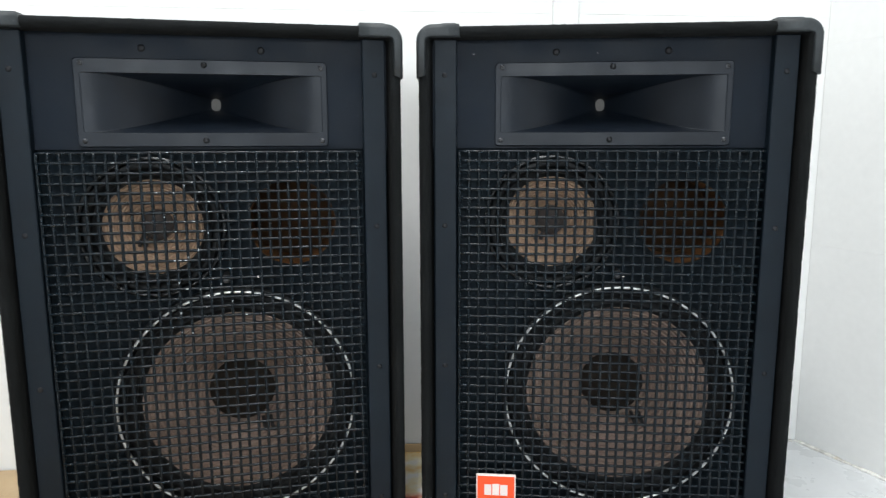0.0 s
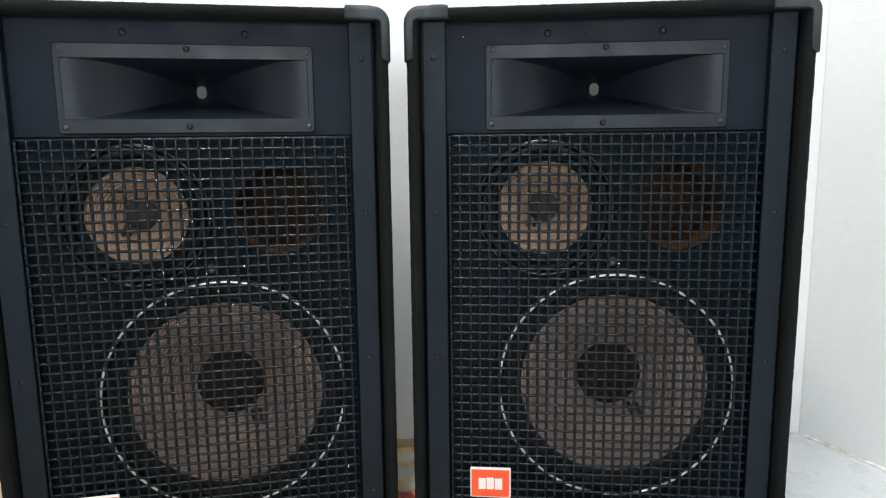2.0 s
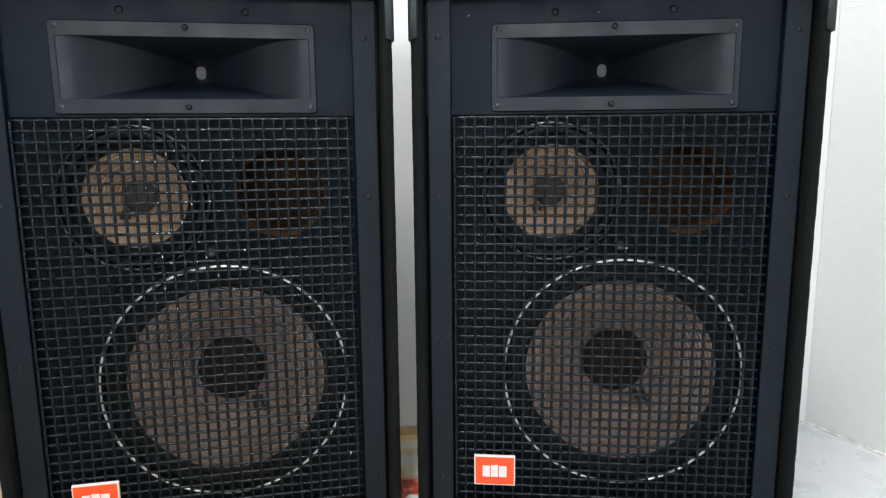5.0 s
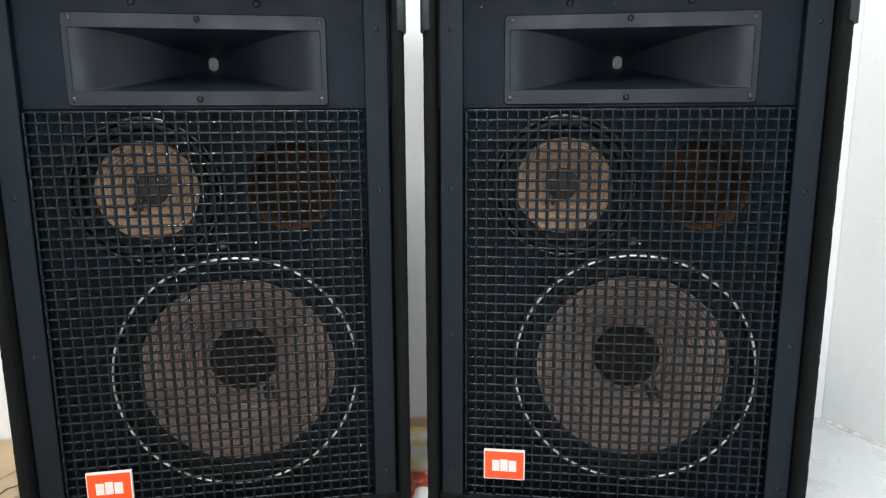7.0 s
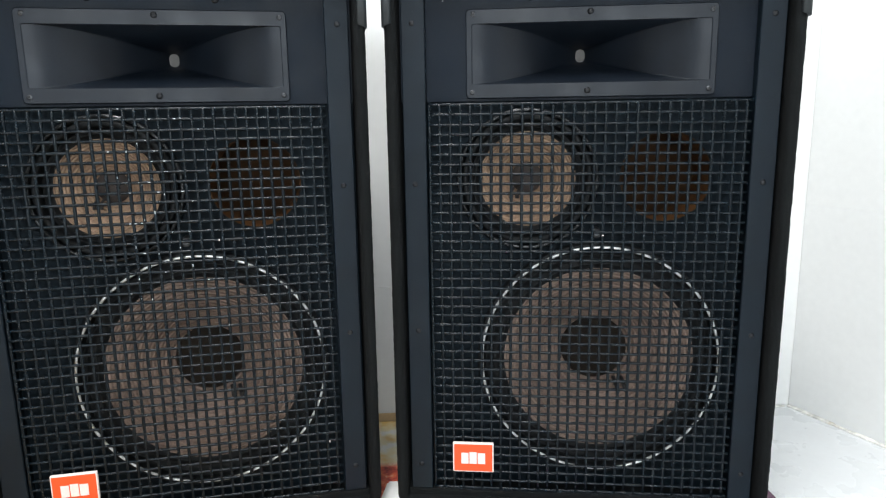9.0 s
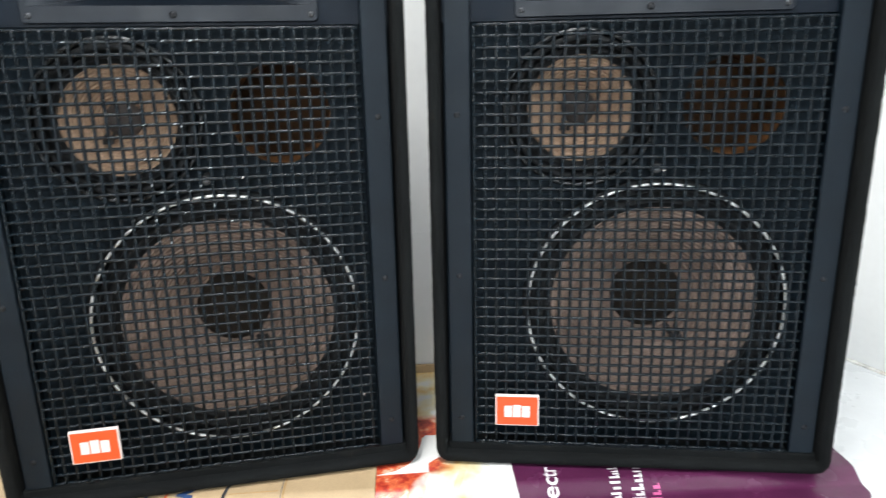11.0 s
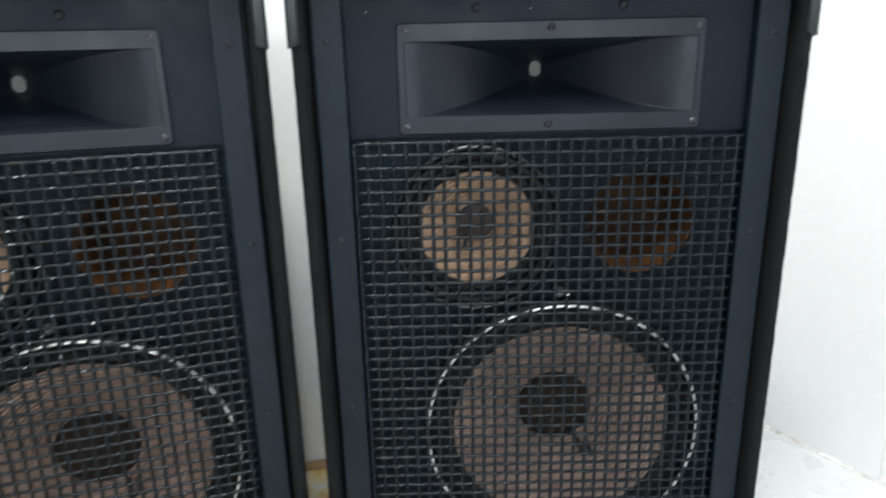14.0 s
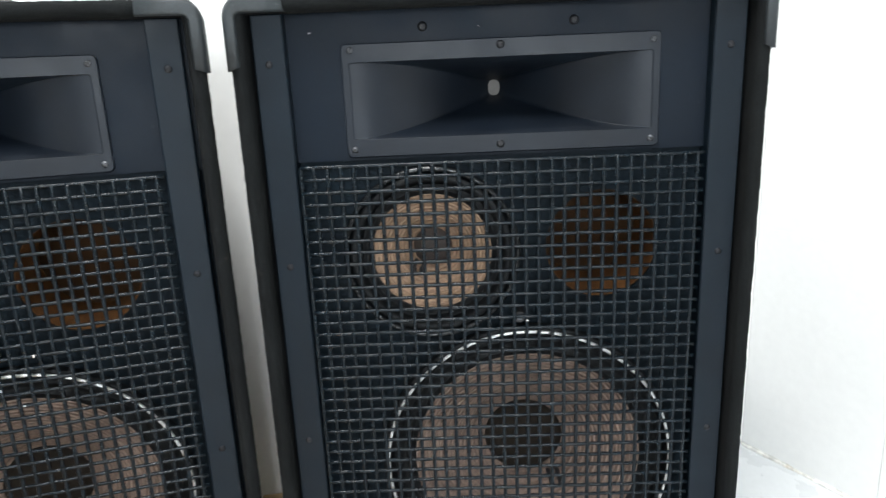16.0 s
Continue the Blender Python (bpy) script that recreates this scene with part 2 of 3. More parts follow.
def printed_picture():
    """A colour print: red mottles that pass through yellow into white."""
    m = bpy.data.materials.new("colour_print")
    m.use_nodes = True
    t = m.node_tree
    b = t.nodes["Principled BSDF"]
    b.inputs["Roughness"].default_value = 0.32
    co = t.nodes.new("ShaderNodeTexCoord")
    n = t.nodes.new("ShaderNodeTexNoise")
    n.inputs["Scale"].default_value, n.inputs["Detail"].default_value, n.inputs["Roughness"].default_value = 38, 5, 0.65
    t.links.new(co.outputs["Object"], n.inputs["Vector"])
    red = ramp_node(t, n.outputs[0], [(0.32, (0.14, 0.012, 0.008)), (0.44, (0.50, 0.045, 0.025)), (0.55, (0.72, 0.16, 0.06)), (0.64, (0.80, 0.58, 0.42))])
    n2 = t.nodes.new("ShaderNodeTexNoise")
    n2.inputs["Scale"].default_value, n2.inputs["Detail"].default_value = 16, 3
    t.links.new(co.outputs["Object"], n2.inputs["Vector"])
    pale = ramp_node(t, n2.outputs[0], [(0.36, (0.74, 0.50, 0.16)), (0.50, (0.80, 0.72, 0.50)), (0.58, (0.80, 0.78, 0.74))])
    sep = t.nodes.new("ShaderNodeSeparateXYZ")
    t.links.new(co.outputs["Object"], sep.inputs[0])
    # the red half lies towards low x; its edge runs askew and wavers
    mix_at = t.nodes.new("ShaderNodeMath")
    mix_at.operation = 'MULTIPLY_ADD'
    mix_at.inputs[1].default_value = -0.55
    t.links.new(sep.outputs[1], mix_at.inputs[0])
    t.links.new(sep.outputs[0], mix_at.inputs[2])
    wav = t.nodes.new("ShaderNodeMath")
    wav.operation = 'MULTIPLY_ADD'
    wav.inputs[1].default_value = 0.12
    t.links.new(n2.outputs[0], wav.inputs[0])
    t.links.new(mix_at.outputs[0], wav.inputs[2])
    fac = t.nodes.new("ShaderNodeMapRange")
    fac.inputs["From Min"].default_value, fac.inputs["From Max"].default_value = 0.055, 0.085
    t.links.new(wav.outputs[0], fac.inputs["Value"])
    far = t.nodes.new("ShaderNodeMapRange")
    far.inputs["From Min"].default_value, far.inputs["From Max"].default_value = 0.155, 0.175
    t.links.new(sep.outputs[1], far.inputs["Value"])
    both = t.nodes.new("ShaderNodeMath")
    both.operation = 'MAXIMUM'
    t.links.new(fac.outputs[0], both.inputs[0])
    t.links.new(far.outputs[0], both.inputs[1])
    mix = t.nodes.new("ShaderNodeMix")
    mix.data_type = 'RGBA'
    t.links.new(both.outputs[0], mix.inputs[0])
    t.links.new(red, mix.inputs[6])
    t.links.new(pale, mix.inputs[7])
    t.links.new(mix.outputs[2], b.inputs["Base Color"])
    return m


M_PRINT = printed_picture()


# ---- mesh helpers ----
def part(name, bm, mat, parent=None, label="", smooth=False, at=None):
    me = bpy.data.meshes.new(name)
    bmesh.ops.recalc_face_normals(bm, faces=bm.faces)
    bm.to_mesh(me)
    bm.free()
    me.materials.append(mat)
    if smooth:
        me.shade_smooth()
    ob = new(name, me)
    if parent is not None:
        ob.parent = parent
    if at is not None:
        ob.location = at
    if label:
        tagged(ob, label)
    return ob


def again(ob, at, rot=None):
    """The same piece once more, at another place under the same parent."""
    o = bpy.data.objects.new(ob.name, ob.data)
    scene.collection.objects.link(o)
    o.parent = ob.parent
    o.location = at
    if rot:
        o.rotation_euler = rot
    for key in ("label", "category", "group", "kind"):
        if key in ob:
            o[key] = ob[key]
    return o


def box(x0, x1, y0, y1, z0, z1, bevel=0.0, segments=2):
    bm = bmesh.new()
    bmesh.ops.create_cube(bm, size=1.0, matrix=Matrix.Translation(((x0 + x1) / 2, (y0 + y1) / 2, (z0 + z1) / 2)) @ Matrix.Diagonal((x1 - x0, y1 - y0, z1 - z0, 1)))
    if bevel:
        bmesh.ops.bevel(bm, geom=list(bm.edges), offset=bevel, segments=segments, affect='EDGES', profile=0.5)
    return bm


def lathe(profile, n=64, closed=False):
    """Turns (radius, y) pairs about the y axis."""
    bm = bmesh.new()
    rings = []
    for r, y in profile:
        if r < 1e-6:
            rings.append([bm.verts.new((0, y, 0))])
        else:
            rings.append([bm.verts.new((r * math.cos(6.28318531 * i / n), y, r * math.sin(6.28318531 * i / n))) for i in range(n)])
    pairs = list(zip(rings, rings[1:]))
    if closed:
        pairs.append((rings[-1], rings[0]))
    for a, b in pairs:
        for i in range(n):
            j = (i + 1) % n
            if len(a) == 1 and len(b) == 1:
                continue
            if len(a) == 1:
                bm.faces.new((a[0], b[i], b[j]))
            elif len(b) == 1:
                bm.faces.new((a[i], a[j], b[0]))
            else:
                bm.faces.new((a[i], a[j], b[j], b[i]))
    return bm


def rounded_loop(x0, x1, z0, z1, radius, inset, steps=6):
    """Points round a rectangle with rounded corners, drawn in by inset."""
    r = max(radius - inset, 0.0008)
    pts = []
    for cx, cz, a0 in ((x1 - inset - r, z1 - inset - r, 0), (x0 + inset + r, z1 - inset - r, 90), (x0 + inset + r, z0 + inset + r, 180), (x1 - inset - r, z0 + inset + r, 270)):
        for k in range(steps + 1):
            a = radians(a0 + 90 * k / steps)
            pts.append((cx + r * math.cos(a), cz + r * math.sin(a)))
    return pts


def skin(bm, loops, closed=True):
    """Joins equal loops of vertices with quads."""
    for a, b in zip(loops, loops[1:]):
        n = len(a)
        for i in range(n if closed else n - 1):
            j = (i + 1) % n
            bm.faces.new((a[i], a[j], b[j], b[i]))


def rect_sweep(x0, x1, z0, z1, radius, profile, back=False, front=False):
    bm = bmesh.new()
    loops = []
    for inset, y in profile:
        loops.append([bm.verts.new((x, y, z)) for x, z in rounded_loop(x0, x1, z0, z1, radius, inset)])
    skin(bm, loops)
    if back:
        bm.faces.new(loops[0])
    if front:
        bm.faces.new(loops[-1])
    return bm


def felted_sweep(x0, x1, z0, z1, radius, profile, seed):
    """Like rect_sweep, with points all along the edges, each a little off, as felt has it."""
    rnd = random.Random(seed)
    bm = bmesh.new()
    loops = []
    for inset, y in profile:
        pts = rounded_loop(x0, x1, z0, z1, radius, inset)
        fine = []
        for (xa, za), (xb, zb) in zip(pts, pts[1:] + pts[:1]):
            n = 150 if math.hypot(xb - xa, zb - za) > 0.1 else 1
            fine += [(xa + (xb - xa) * k / n, za + (zb - za) * k / n) for k in range(n)]
        loops.append([bm.verts.new((x + rnd.gauss(0, 0.00022), y + rnd.gauss(0, 0.0003), z + (rnd.gauss(0, 0.00022) if z > 0.01 else 0))) for x, z in fine])
    skin(bm, loops)
    bm.faces.new(loops[0])
    return bm


def plate_with_hole(bm, x0, x1, z0, z1, cx, cz, r, y0, y1, n=56):
    """A board with a round hole, from y0 (front) to y1."""
    angles = [6.28318531 * i / n for i in range(n)]
    angles += [math.atan2(z - cz, x - cx) % 6.28318531 for x in (x0, x1) for z in (z0, z1)]
    angles = sorted(set(round(a, 6) for a in angles))
    loops = [[], [], [], []]
    for a in angles:
        c, s = math.cos(a), math.sin(a)
        k = min([((x1 if c > 0 else x0) - cx) / c if abs(c) > 1e-9 else 1e9, ((z1 if s > 0 else z0) - cz) / s if abs(s) > 1e-9 else 1e9])
        for i, (d, y) in enumerate(((k, y0), (r, y0), (r, y1), (k, y1))):
            loops[i].append(bm.verts.new((cx + d * c, y, cz + d * s)))
    skin(bm, loops + [loops[0]])


def tube(points, radius, sides=5):
    """A thin round rod along points."""
    bm = bmesh.new()
    loops = []
    pts = [Vector(p) for p in points]
    for i, p in enumerate(pts):
        d = (pts[min(i + 1, len(pts) - 1)] - pts[max(i - 1, 0)]).normalized()
        u = d.cross(Vector((0, 1, 0.001)) if abs(d.y) < 0.9 else Vector((1, 0, 0))).normalized()
        v = d.cross(u)
        loops.append([bm.verts.new(p + radius * (math.cos(6.28318531 * k / sides) * u + math.sin(6.28318531 * k / sides) * v)) for k in range(sides)])
    skin(bm, loops)
    bm.faces.new(loops[0])
    bm.faces.new(loops[-1])
    return bm


def slab(points, z0, z1, bevel=0.0, segments=3):
    """A flat piece with the given outline (x, y), from z0 up to z1."""
    bm = bmesh.new()
    low = [bm.verts.new((x, y, z0)) for x, y in points]
    top = [bm.verts.new((x, y, z1)) for x, y in points]
    bm.faces.new(low)
    f = bm.faces.new(top)
    skin(bm, [low, top])
    if bevel:
        bmesh.ops.bevel(bm, geom=list(f.edges), offset=bevel, segments=segments, affect='EDGES', profile=0.5)
    return bm


# ---- the room ----
FLOOR_Z = -0.020
BACK_Y = 0.3535
BACK_TURN = 0.0385
BACK_WALL = Matrix.Translation((0, BACK_Y, 0)) @ Matrix.Rotation(BACK_TURN, 4, 'Z')
CORNER = Vector((0.875, BACK_Y + 0.875 * math.tan(BACK_TURN)))
SIDE_DIR = Vector((0.376, -0.927)).normalized()
SIDE_TURN = math.atan2(SIDE_DIR.y, SIDE_DIR.x)
CEIL = 2.7
FAR = CORNER + SIDE_DIR * ((CORNER.y - REAR_Y) / -SIDE_DIR.y)

tagged(part("floor", slab([(LEFT_X, REAR_Y), (FAR.x, REAR_Y), (CORNER.x, CORNER.y), (LEFT_X, BACK_Y + LEFT_X * math.tan(BACK_TURN))], FLOOR_Z - 0.1, FLOOR_Z), M_FLOOR),
       "white glazed floor with faint grey stains", "floor", kind="structure")
tagged(part("ceiling", slab([(LEFT_X - .1, REAR_Y - .1), (FAR.x + .2, REAR_Y - .1), (CORNER.x + .2, BACK_Y + .1), (LEFT_X - .1, BACK_Y + .1)], CEIL, CEIL + 0.1), M_DULL),
       "plain dull plastered ceiling", "ceiling", kind="structure")

wall_north = tagged(part("wall_north", box(LEFT_X - 0.1, CORNER.x + 0.15, 0.004, 0.11, FLOOR_Z - 0.1, CEIL), M_WALL_BACK),
                    "white wall of large panels behind the loudspeakers", "wall", kind="structure")
wall_north.matrix_world = BACK_WALL
JOINT = 0.0003
for z0, z1 in ((FLOOR_Z, 0.285), (0.285, 0.905), (0.905, 1.8), (1.8, CEIL)):
    for x0, x1 in ((LEFT_X, -1.15), (-1.15, 0.31), (0.31, CORNER.x)):
        part("wall_panel", box(x0 + JOINT, x1 - JOINT, 0.0, 0.006, z0 + JOINT * 0.3, z1 - JOINT * 0.3, 0.0003, 1), M_WALL, wall_north)

wall_east = part("wall_east", box(-0.15, 5.6, 0.004, 0.1, FLOOR_Z - 0.1, CEIL), M_WALL_BACK)
wall_east.matrix_world = Matrix.Translation((CORNER.x, CORNER.y, 0)) @ Matrix.Rotation(SIDE_TURN, 4, 'Z')
tagged(wall_east, "white wall of large panels with thin joints", "wall", kind="structure")
for z0, z1 in ((FLOOR_Z, 0.432), (0.432, 0.852), (0.852, 1.7), (1.7, CEIL)):
    for x0, x1 in ((0.0, 0.262), (0.262, 1.1), (1.1, 2.2), (2.2, 5.45)):
        part("wall_panel", box(x0 + JOINT, x1 - JOINT, -0.002, 0.006, z0 + JOINT * 0.2, z1 - JOINT * 0.2, 0.0003, 1), M_WALL, wall_east)

tagged(part("wall_west", box(LEFT_X - 0.1, LEFT_X, REAR_Y - 0.1, BACK_Y + 0.11, FLOOR_Z - 0.1, CEIL), M_DULL), "plain dull plastered side wall", "wall", kind="structure")
# The opening is added to this unseen wall to hold the fill lamp.
bm = bmesh.new()
for x0, x1, z0, z1 in ((LEFT_X, FILL_X0, FLOOR_Z - 0.1, CEIL), (FILL_X1, FAR.x + 0.2, FLOOR_Z - 0.1, CEIL), (FILL_X0, FILL_X1, FLOOR_Z - 0.1, FILL_Z0), (FILL_X0, FILL_X1, FILL_Z1, CEIL)):
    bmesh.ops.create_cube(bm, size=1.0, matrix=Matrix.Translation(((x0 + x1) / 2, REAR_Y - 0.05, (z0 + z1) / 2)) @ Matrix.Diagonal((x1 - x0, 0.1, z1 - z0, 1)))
tagged(part("wall_south", bm, M_DULL), "plain dull plastered end wall, unseen, with an opening added for fill light", "wall", kind="structure")

tagged(part("trim", box(0.288, 0.340, BACK_Y + 0.003, BACK_Y + 0.016, 0.3, CEIL - 0.002, 0.002), M_TRIM), "narrow white upright trim strip on the wall", "wall trim", kind="structure")


def caulk(length, seed):
    """A yellowed, uneven bead along the foot of a wall, along local x."""
    rnd = random.Random(seed)
    bm = bmesh.new()
    loops = []
    n = int(length / 0.02)
    h = 0.004
    for i in range(n + 1):
        h = min(max(h + rnd.uniform(-0.0018, 0.0018), 0.0012), 0.0055)
        x = length * i / n
        loops.append([bm.verts.new((x, -0.002, 0)), bm.verts.new((x, -0.002 - h, 0)), bm.verts.new((x, -0.002 - h * 0.45, h * 0.45)), bm.verts.new((x, -0.002, h))])
    skin(bm, loops)
    return bm


ob = tagged(part("baseboard", caulk(CORNER.x - LEFT_X - 0.01, 3), M_CAULK, smooth=True), "yellowed uneven caulk bead along the wall foot", "wall joint", kind="structure")
ob.matrix_world = BACK_WALL @ Matrix.Translation((LEFT_X, 0, FLOOR_Z))
ob = tagged(part("baseboard", caulk(3.4, 5), M_CAULK, smooth=True), "yellowed uneven caulk bead along the wall foot", "wall joint", kind="structure")
ob.matrix_world = Matrix.Translation((CORNER.x, CORNER.y, FLOOR_Z)) @ Matrix.Rotation(SIDE_TURN, 4, 'Z')


# ---- the loudspeaker: origin at the middle of its front, on its underside ----
HW, HT, DEPTH = 0.2890, 0.825, 0.270
GX0, GX1, GZ0, GZ1 = -0.2264, 0.2280, 0.032, 0.640


def screw(parent, name, mat, r):
    ob = part(name, lathe([(0, -0.0024), (r * 0.55, -0.0021), (r * 0.9, -0.0010), (r, 0.0), (r, 0.003)], 12), mat, parent, smooth=True)
    # No slot is cut: a dark cross on the head paints its shade.
    bmx = bmesh.new()
    for a in (35, 125):
        bmesh.ops.create_cube(bmx, size=1.0, matrix=Matrix.Translation((0, -0.0020, 0)) @ Matrix.Rotation(radians(a), 4, 'Y') @ Matrix.Diagonal((r * 1.15, 0.0014, r * 0.28, 1)))
    part("screw_recess", bmx, M_SLOT_SHADE, ob)
    return ob


def screws(parent, name, mat, r, places):
    first = screw(parent, name, mat, r)
    first.location = places[0]
    for p in places[1:]:
        o = again(first, p)
        again_child = bpy.data.objects.new("screw_recess", first.children[0].data)
        scene.collection.objects.link(again_child)
        again_child.parent = o


def corner_guard(sx, top, mat, parent, label):
    """A moulded guard that wraps one front corner of the box."""
    bm = bmesh.new()
    arm_x, arm_z, steps = (0.062, 0.072, 8)
    R = 0.022
    zc = HT if top else 0.0
    zs = 1 if top else -1
    profile = [(-0.0022, 0.045), (-0.0022, -0.012)]
    for k in range(1, 7):
        a = radians(15 * k)
        profile.append((0.0055 - 0.0077 * math.cos(a), -0.0170 - 0.0082 * math.sin(a)))
    for k in range(0, 5):
        a = radians(22.5 * k)
        profile.append((0.0135 + 0.0035 * math.sin(a), -0.0222 - 0.0030 * math.cos(a)))
    profile.append((0.0172, -0.014))
    loops = []
    for inset, y in profile:
        r = R - inset
        ix = inset if inset <= 0 else inset * 0.72
        x_out, z_out = HW - ix, HT - inset
        pts = [(x_out, HT - arm_z - 0.35 * max(0.012 - max(inset, 0), 0))]
        pts.append((x_out, HT - R - 0.004))
        for k in range(steps + 1):
            a = radians(90 * k / steps)
            pts.append((HW - R + (R - ix) * math.cos(a), HT - R + r * math.sin(a)))
        pts.append((HW - R - 0.004, z_out))
        pts.append((HW - arm_x - 0.10 * max(inset, 0), z_out))
        loops.append([bm.verts.new((sx * x, y, z if top else HT - z)) for x, z in pts])
    skin(bm, loops, closed=False)
    for end in (0, -1):
        bm.faces.new([l[end] for l in loops])
    return part("corner_guard", bm, mat, parent, label, smooth=True)


def crimped(length, cells, phase, amp, upright):
    pts = []
    for i in range(2 * cells + 1):
        y = amp * (0, 1, 0, -1)[(i + 1 + 2 * phase) % 4]
        d = length * i / (2 * cells)
        pts.append((0, y, d) if upright else (d, y, 0))
    return tube(pts, 0.00245 if upright else 0.00225, 8)


def driver(parent, name, at, r_cone, r_out, r_cap, deep, mats):
    """A cone loudspeaker seen from the front; axis along y."""
    m_frame, m_surround, m_cone, m_cap = mats
    d = part(name, lathe([(r_out, 0.012), (r_out, 0.001), (r_out - 0.002, -0.001), (r_out - 0.007, -0.001), (r_out - 0.009, 0.001), (r_out - 0.011, 0.004), (r_out - 0.013, 0.012)], 72), m_frame, parent, smooth=True, at=at)
    rs, w = r_cone, (r_out - 0.012 - r_cone)
    prof = [(r_out - 0.0125, 0.004)]
    waves = 2 if w > 0.02 else 1
    for k in range(0, 12 * waves + 1):
        u = k / (12 * waves)
        prof.append((r_out - 0.0125 - w * u, 0.005 + 0.0035 * abs(math.cos(math.pi * waves * u)) + 0.003 * u))
    part("surround", lathe(prof, 72), m_surround, d, smooth=True)
    y1 = 0.011
    prof = []
    for k in range(15):
        u = k / 14
        prof.append((rs + (r_cap * 0.9 - rs) * u, y1 + deep * (0.45 * u + 0.55 * u ** 2.6)))
    part("cone", lathe(prof, 72), m_cone, d, smooth=True)
    yb = y1 + deep * 0.96
    prof = []
    for k in range(9):
        a = radians(90 * k / 8)
        prof.append((r_cap * math.cos(a), yb - r_cap * 0.38 * math.sin(a)))
    prof[-1] = (0, prof[-1][1])
    part("dust_cap", lathe(prof, 40), m_cap, d, smooth=True)
    return d


def loudspeaker():
    root = new("loudspeaker")
    shell_profile = [(0.004, DEPTH), (0.0, DEPTH - 0.006), (0.0, -0.008), (0.0012, -0.015), (0.0045, -0.0200), (0.009, -0.0220), (0.013, -0.0212), (0.0163, -0.0180), (0.0178, -0.012), (0.018, 0.050)]
    shell = felted_sweep(-HW, HW, 0.0, HT, 0.022, shell_profile, 21)
    for v in shell.verts:
        if v.co.y > 0.2:
            v.co.x *= 0.64      # the cabinet narrows towards its back
    part("cabinet", shell, M_CARPET, root, "black carpet-covered cabinet shell", smooth=True)
    bot = box(-HW + 0.0185, HW - 0.0185, -0.006, 0.05, 0.012, 0.029, 0.003)
    part("bottom_lip", bot, M_CARPET, root)

    # upper board with the cut-out for the horn
    hx0, hx1, hz0, hz1 = -0.165, 0.171, 0.660, 0.761
    bm = bmesh.new()
    loops = []
    for (x0, x1, z0, z1), y in (((-0.2695, 0.2695, 0.6445, 0.8075), 0.025), ((-0.2695, 0.2695, 0.6445, 0.8075), 0.011), ((hx0, hx1, hz0, hz1), 0.011), ((hx0, hx1, hz0, hz1), 0.025)):
        loops.append([bm.verts.new((x, y, z)) for x, z in ((x0, z0), (x1, z0), (x1, z1), (x0, z1))])
    skin(bm, loops + [loops[0]])
    part("upper_board", bm, M_PANEL, root, "black painted upper board")
    screws(root, "board_screw", M_SCREW, 0.0055, [(-0.0815, 0.011, 0.788), (0.084, 0.011, 0.788)])

    # lower board with three round holes
    bm = bmesh.new()
    plate_with_hole(bm, -0.2695, 0.020, 0.430, 0.6445, -0.083, 0.529, 0.080, 0.022, 0.038)
    plate_with_hole(bm, 0.020, 0.2695, 0.430, 0.6445, 0.1205, 0.531, 0.0665, 0.022, 0.038)
    plate_with_hole(bm, -0.2695, 0.2695, 0.018, 0.430, 0.0285, 0.247, 0.165, 0.022, 0.038, 72)
    part("lower_board", bm, M_BAFFLE, root, "dark board behind the grille")
    # Board added across the port tube; its dark brown stands in for unlit depth.
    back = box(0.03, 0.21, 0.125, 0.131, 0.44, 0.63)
    part("inner_back", back, M_PORT_SHADE, root)

    # horn
    mx, mz = 0.003, 0.7105
    bm = bmesh.new()
    loops = []
    for dx, dz, rr, y in ((0.176, 0.0625, 0.006, 0.008), (0.176, 0.0625, 0.006, 0.0032), (0.1748, 0.0613, 0.005, 0.0020), (0.1680, 0.0425, 0.003, 0.0020), (0.1665, 0.0418, 0.003, 0.0028)):
        loops.append([bm.verts.new((x, y, z)) for x, z in rounded_loop(mx - dx, mx + dx, mz - dz, mz + dz, rr, 0.0, 3)])
    skin(bm, loops)
    horn = part("horn", bm, M_HORN, root, "black moulded plastic horn", at=(0, 0.004, 0))
    bm = bmesh.new()
    loops = []
    for k in range(17):
        s = k / 16
        deep = s ** 1.75
        hx = 0.0072 + 0.1593 * (1 - s)
        hz = 0.0100 + 0.0318 * (1 - deep) ** 1.1
        y = 0.0028 + 0.135 * deep
        rr = 0.001 + 0.006 * s * s
        up = 0.005 * s
        loops.append([bm.verts.new((x, y, z + up)) for x, z in rounded_loop(mx - hx, mx + hx, mz - hz, mz + hz, rr, 0.0, 3)])
    skin(bm, loops)
    bm.normal_update()
    for e in bm.edges:
        if len(e.link_faces) == 2 and e.calc_face_angle(0) > 0.6:
            e.smooth = False
    part("flare", bm, M_HORN, horn, smooth=True)
    part("throat", box(mx - 0.0125, mx + 0.0125, 0.1374, 0.1458, mz - 0.012, mz + 0.018, 0.003), M_THROAT, horn, "dusty grey horn throat")
    screws(horn, "horn_screw", M_SCREW_BRIGHT, 0.0040, [(-0.164, 0.0024, 0.657), (0.170, 0.0024, 0.657), (-0.1625, 0.0024, 0.766), (0.170, 0.0024, 0.764)])
    screws(horn, "horn_middle_screw", M_SCREW, 0.0048, [(0.001, 0.0024, 0.6575), (0.003, 0.0024, 0.7655)])

    # upright strips on both sides
    for sx in (-1, 1):
        x0, x1 = sorted((sx * 0.2315, sx * 0.2655))
        strip = part("side_strip", box(x0, x1, -0.005, 0.022, 0.0285, 0.8068, 0.0012, 1), M_STRIP, root, "black painted wooden side strip")
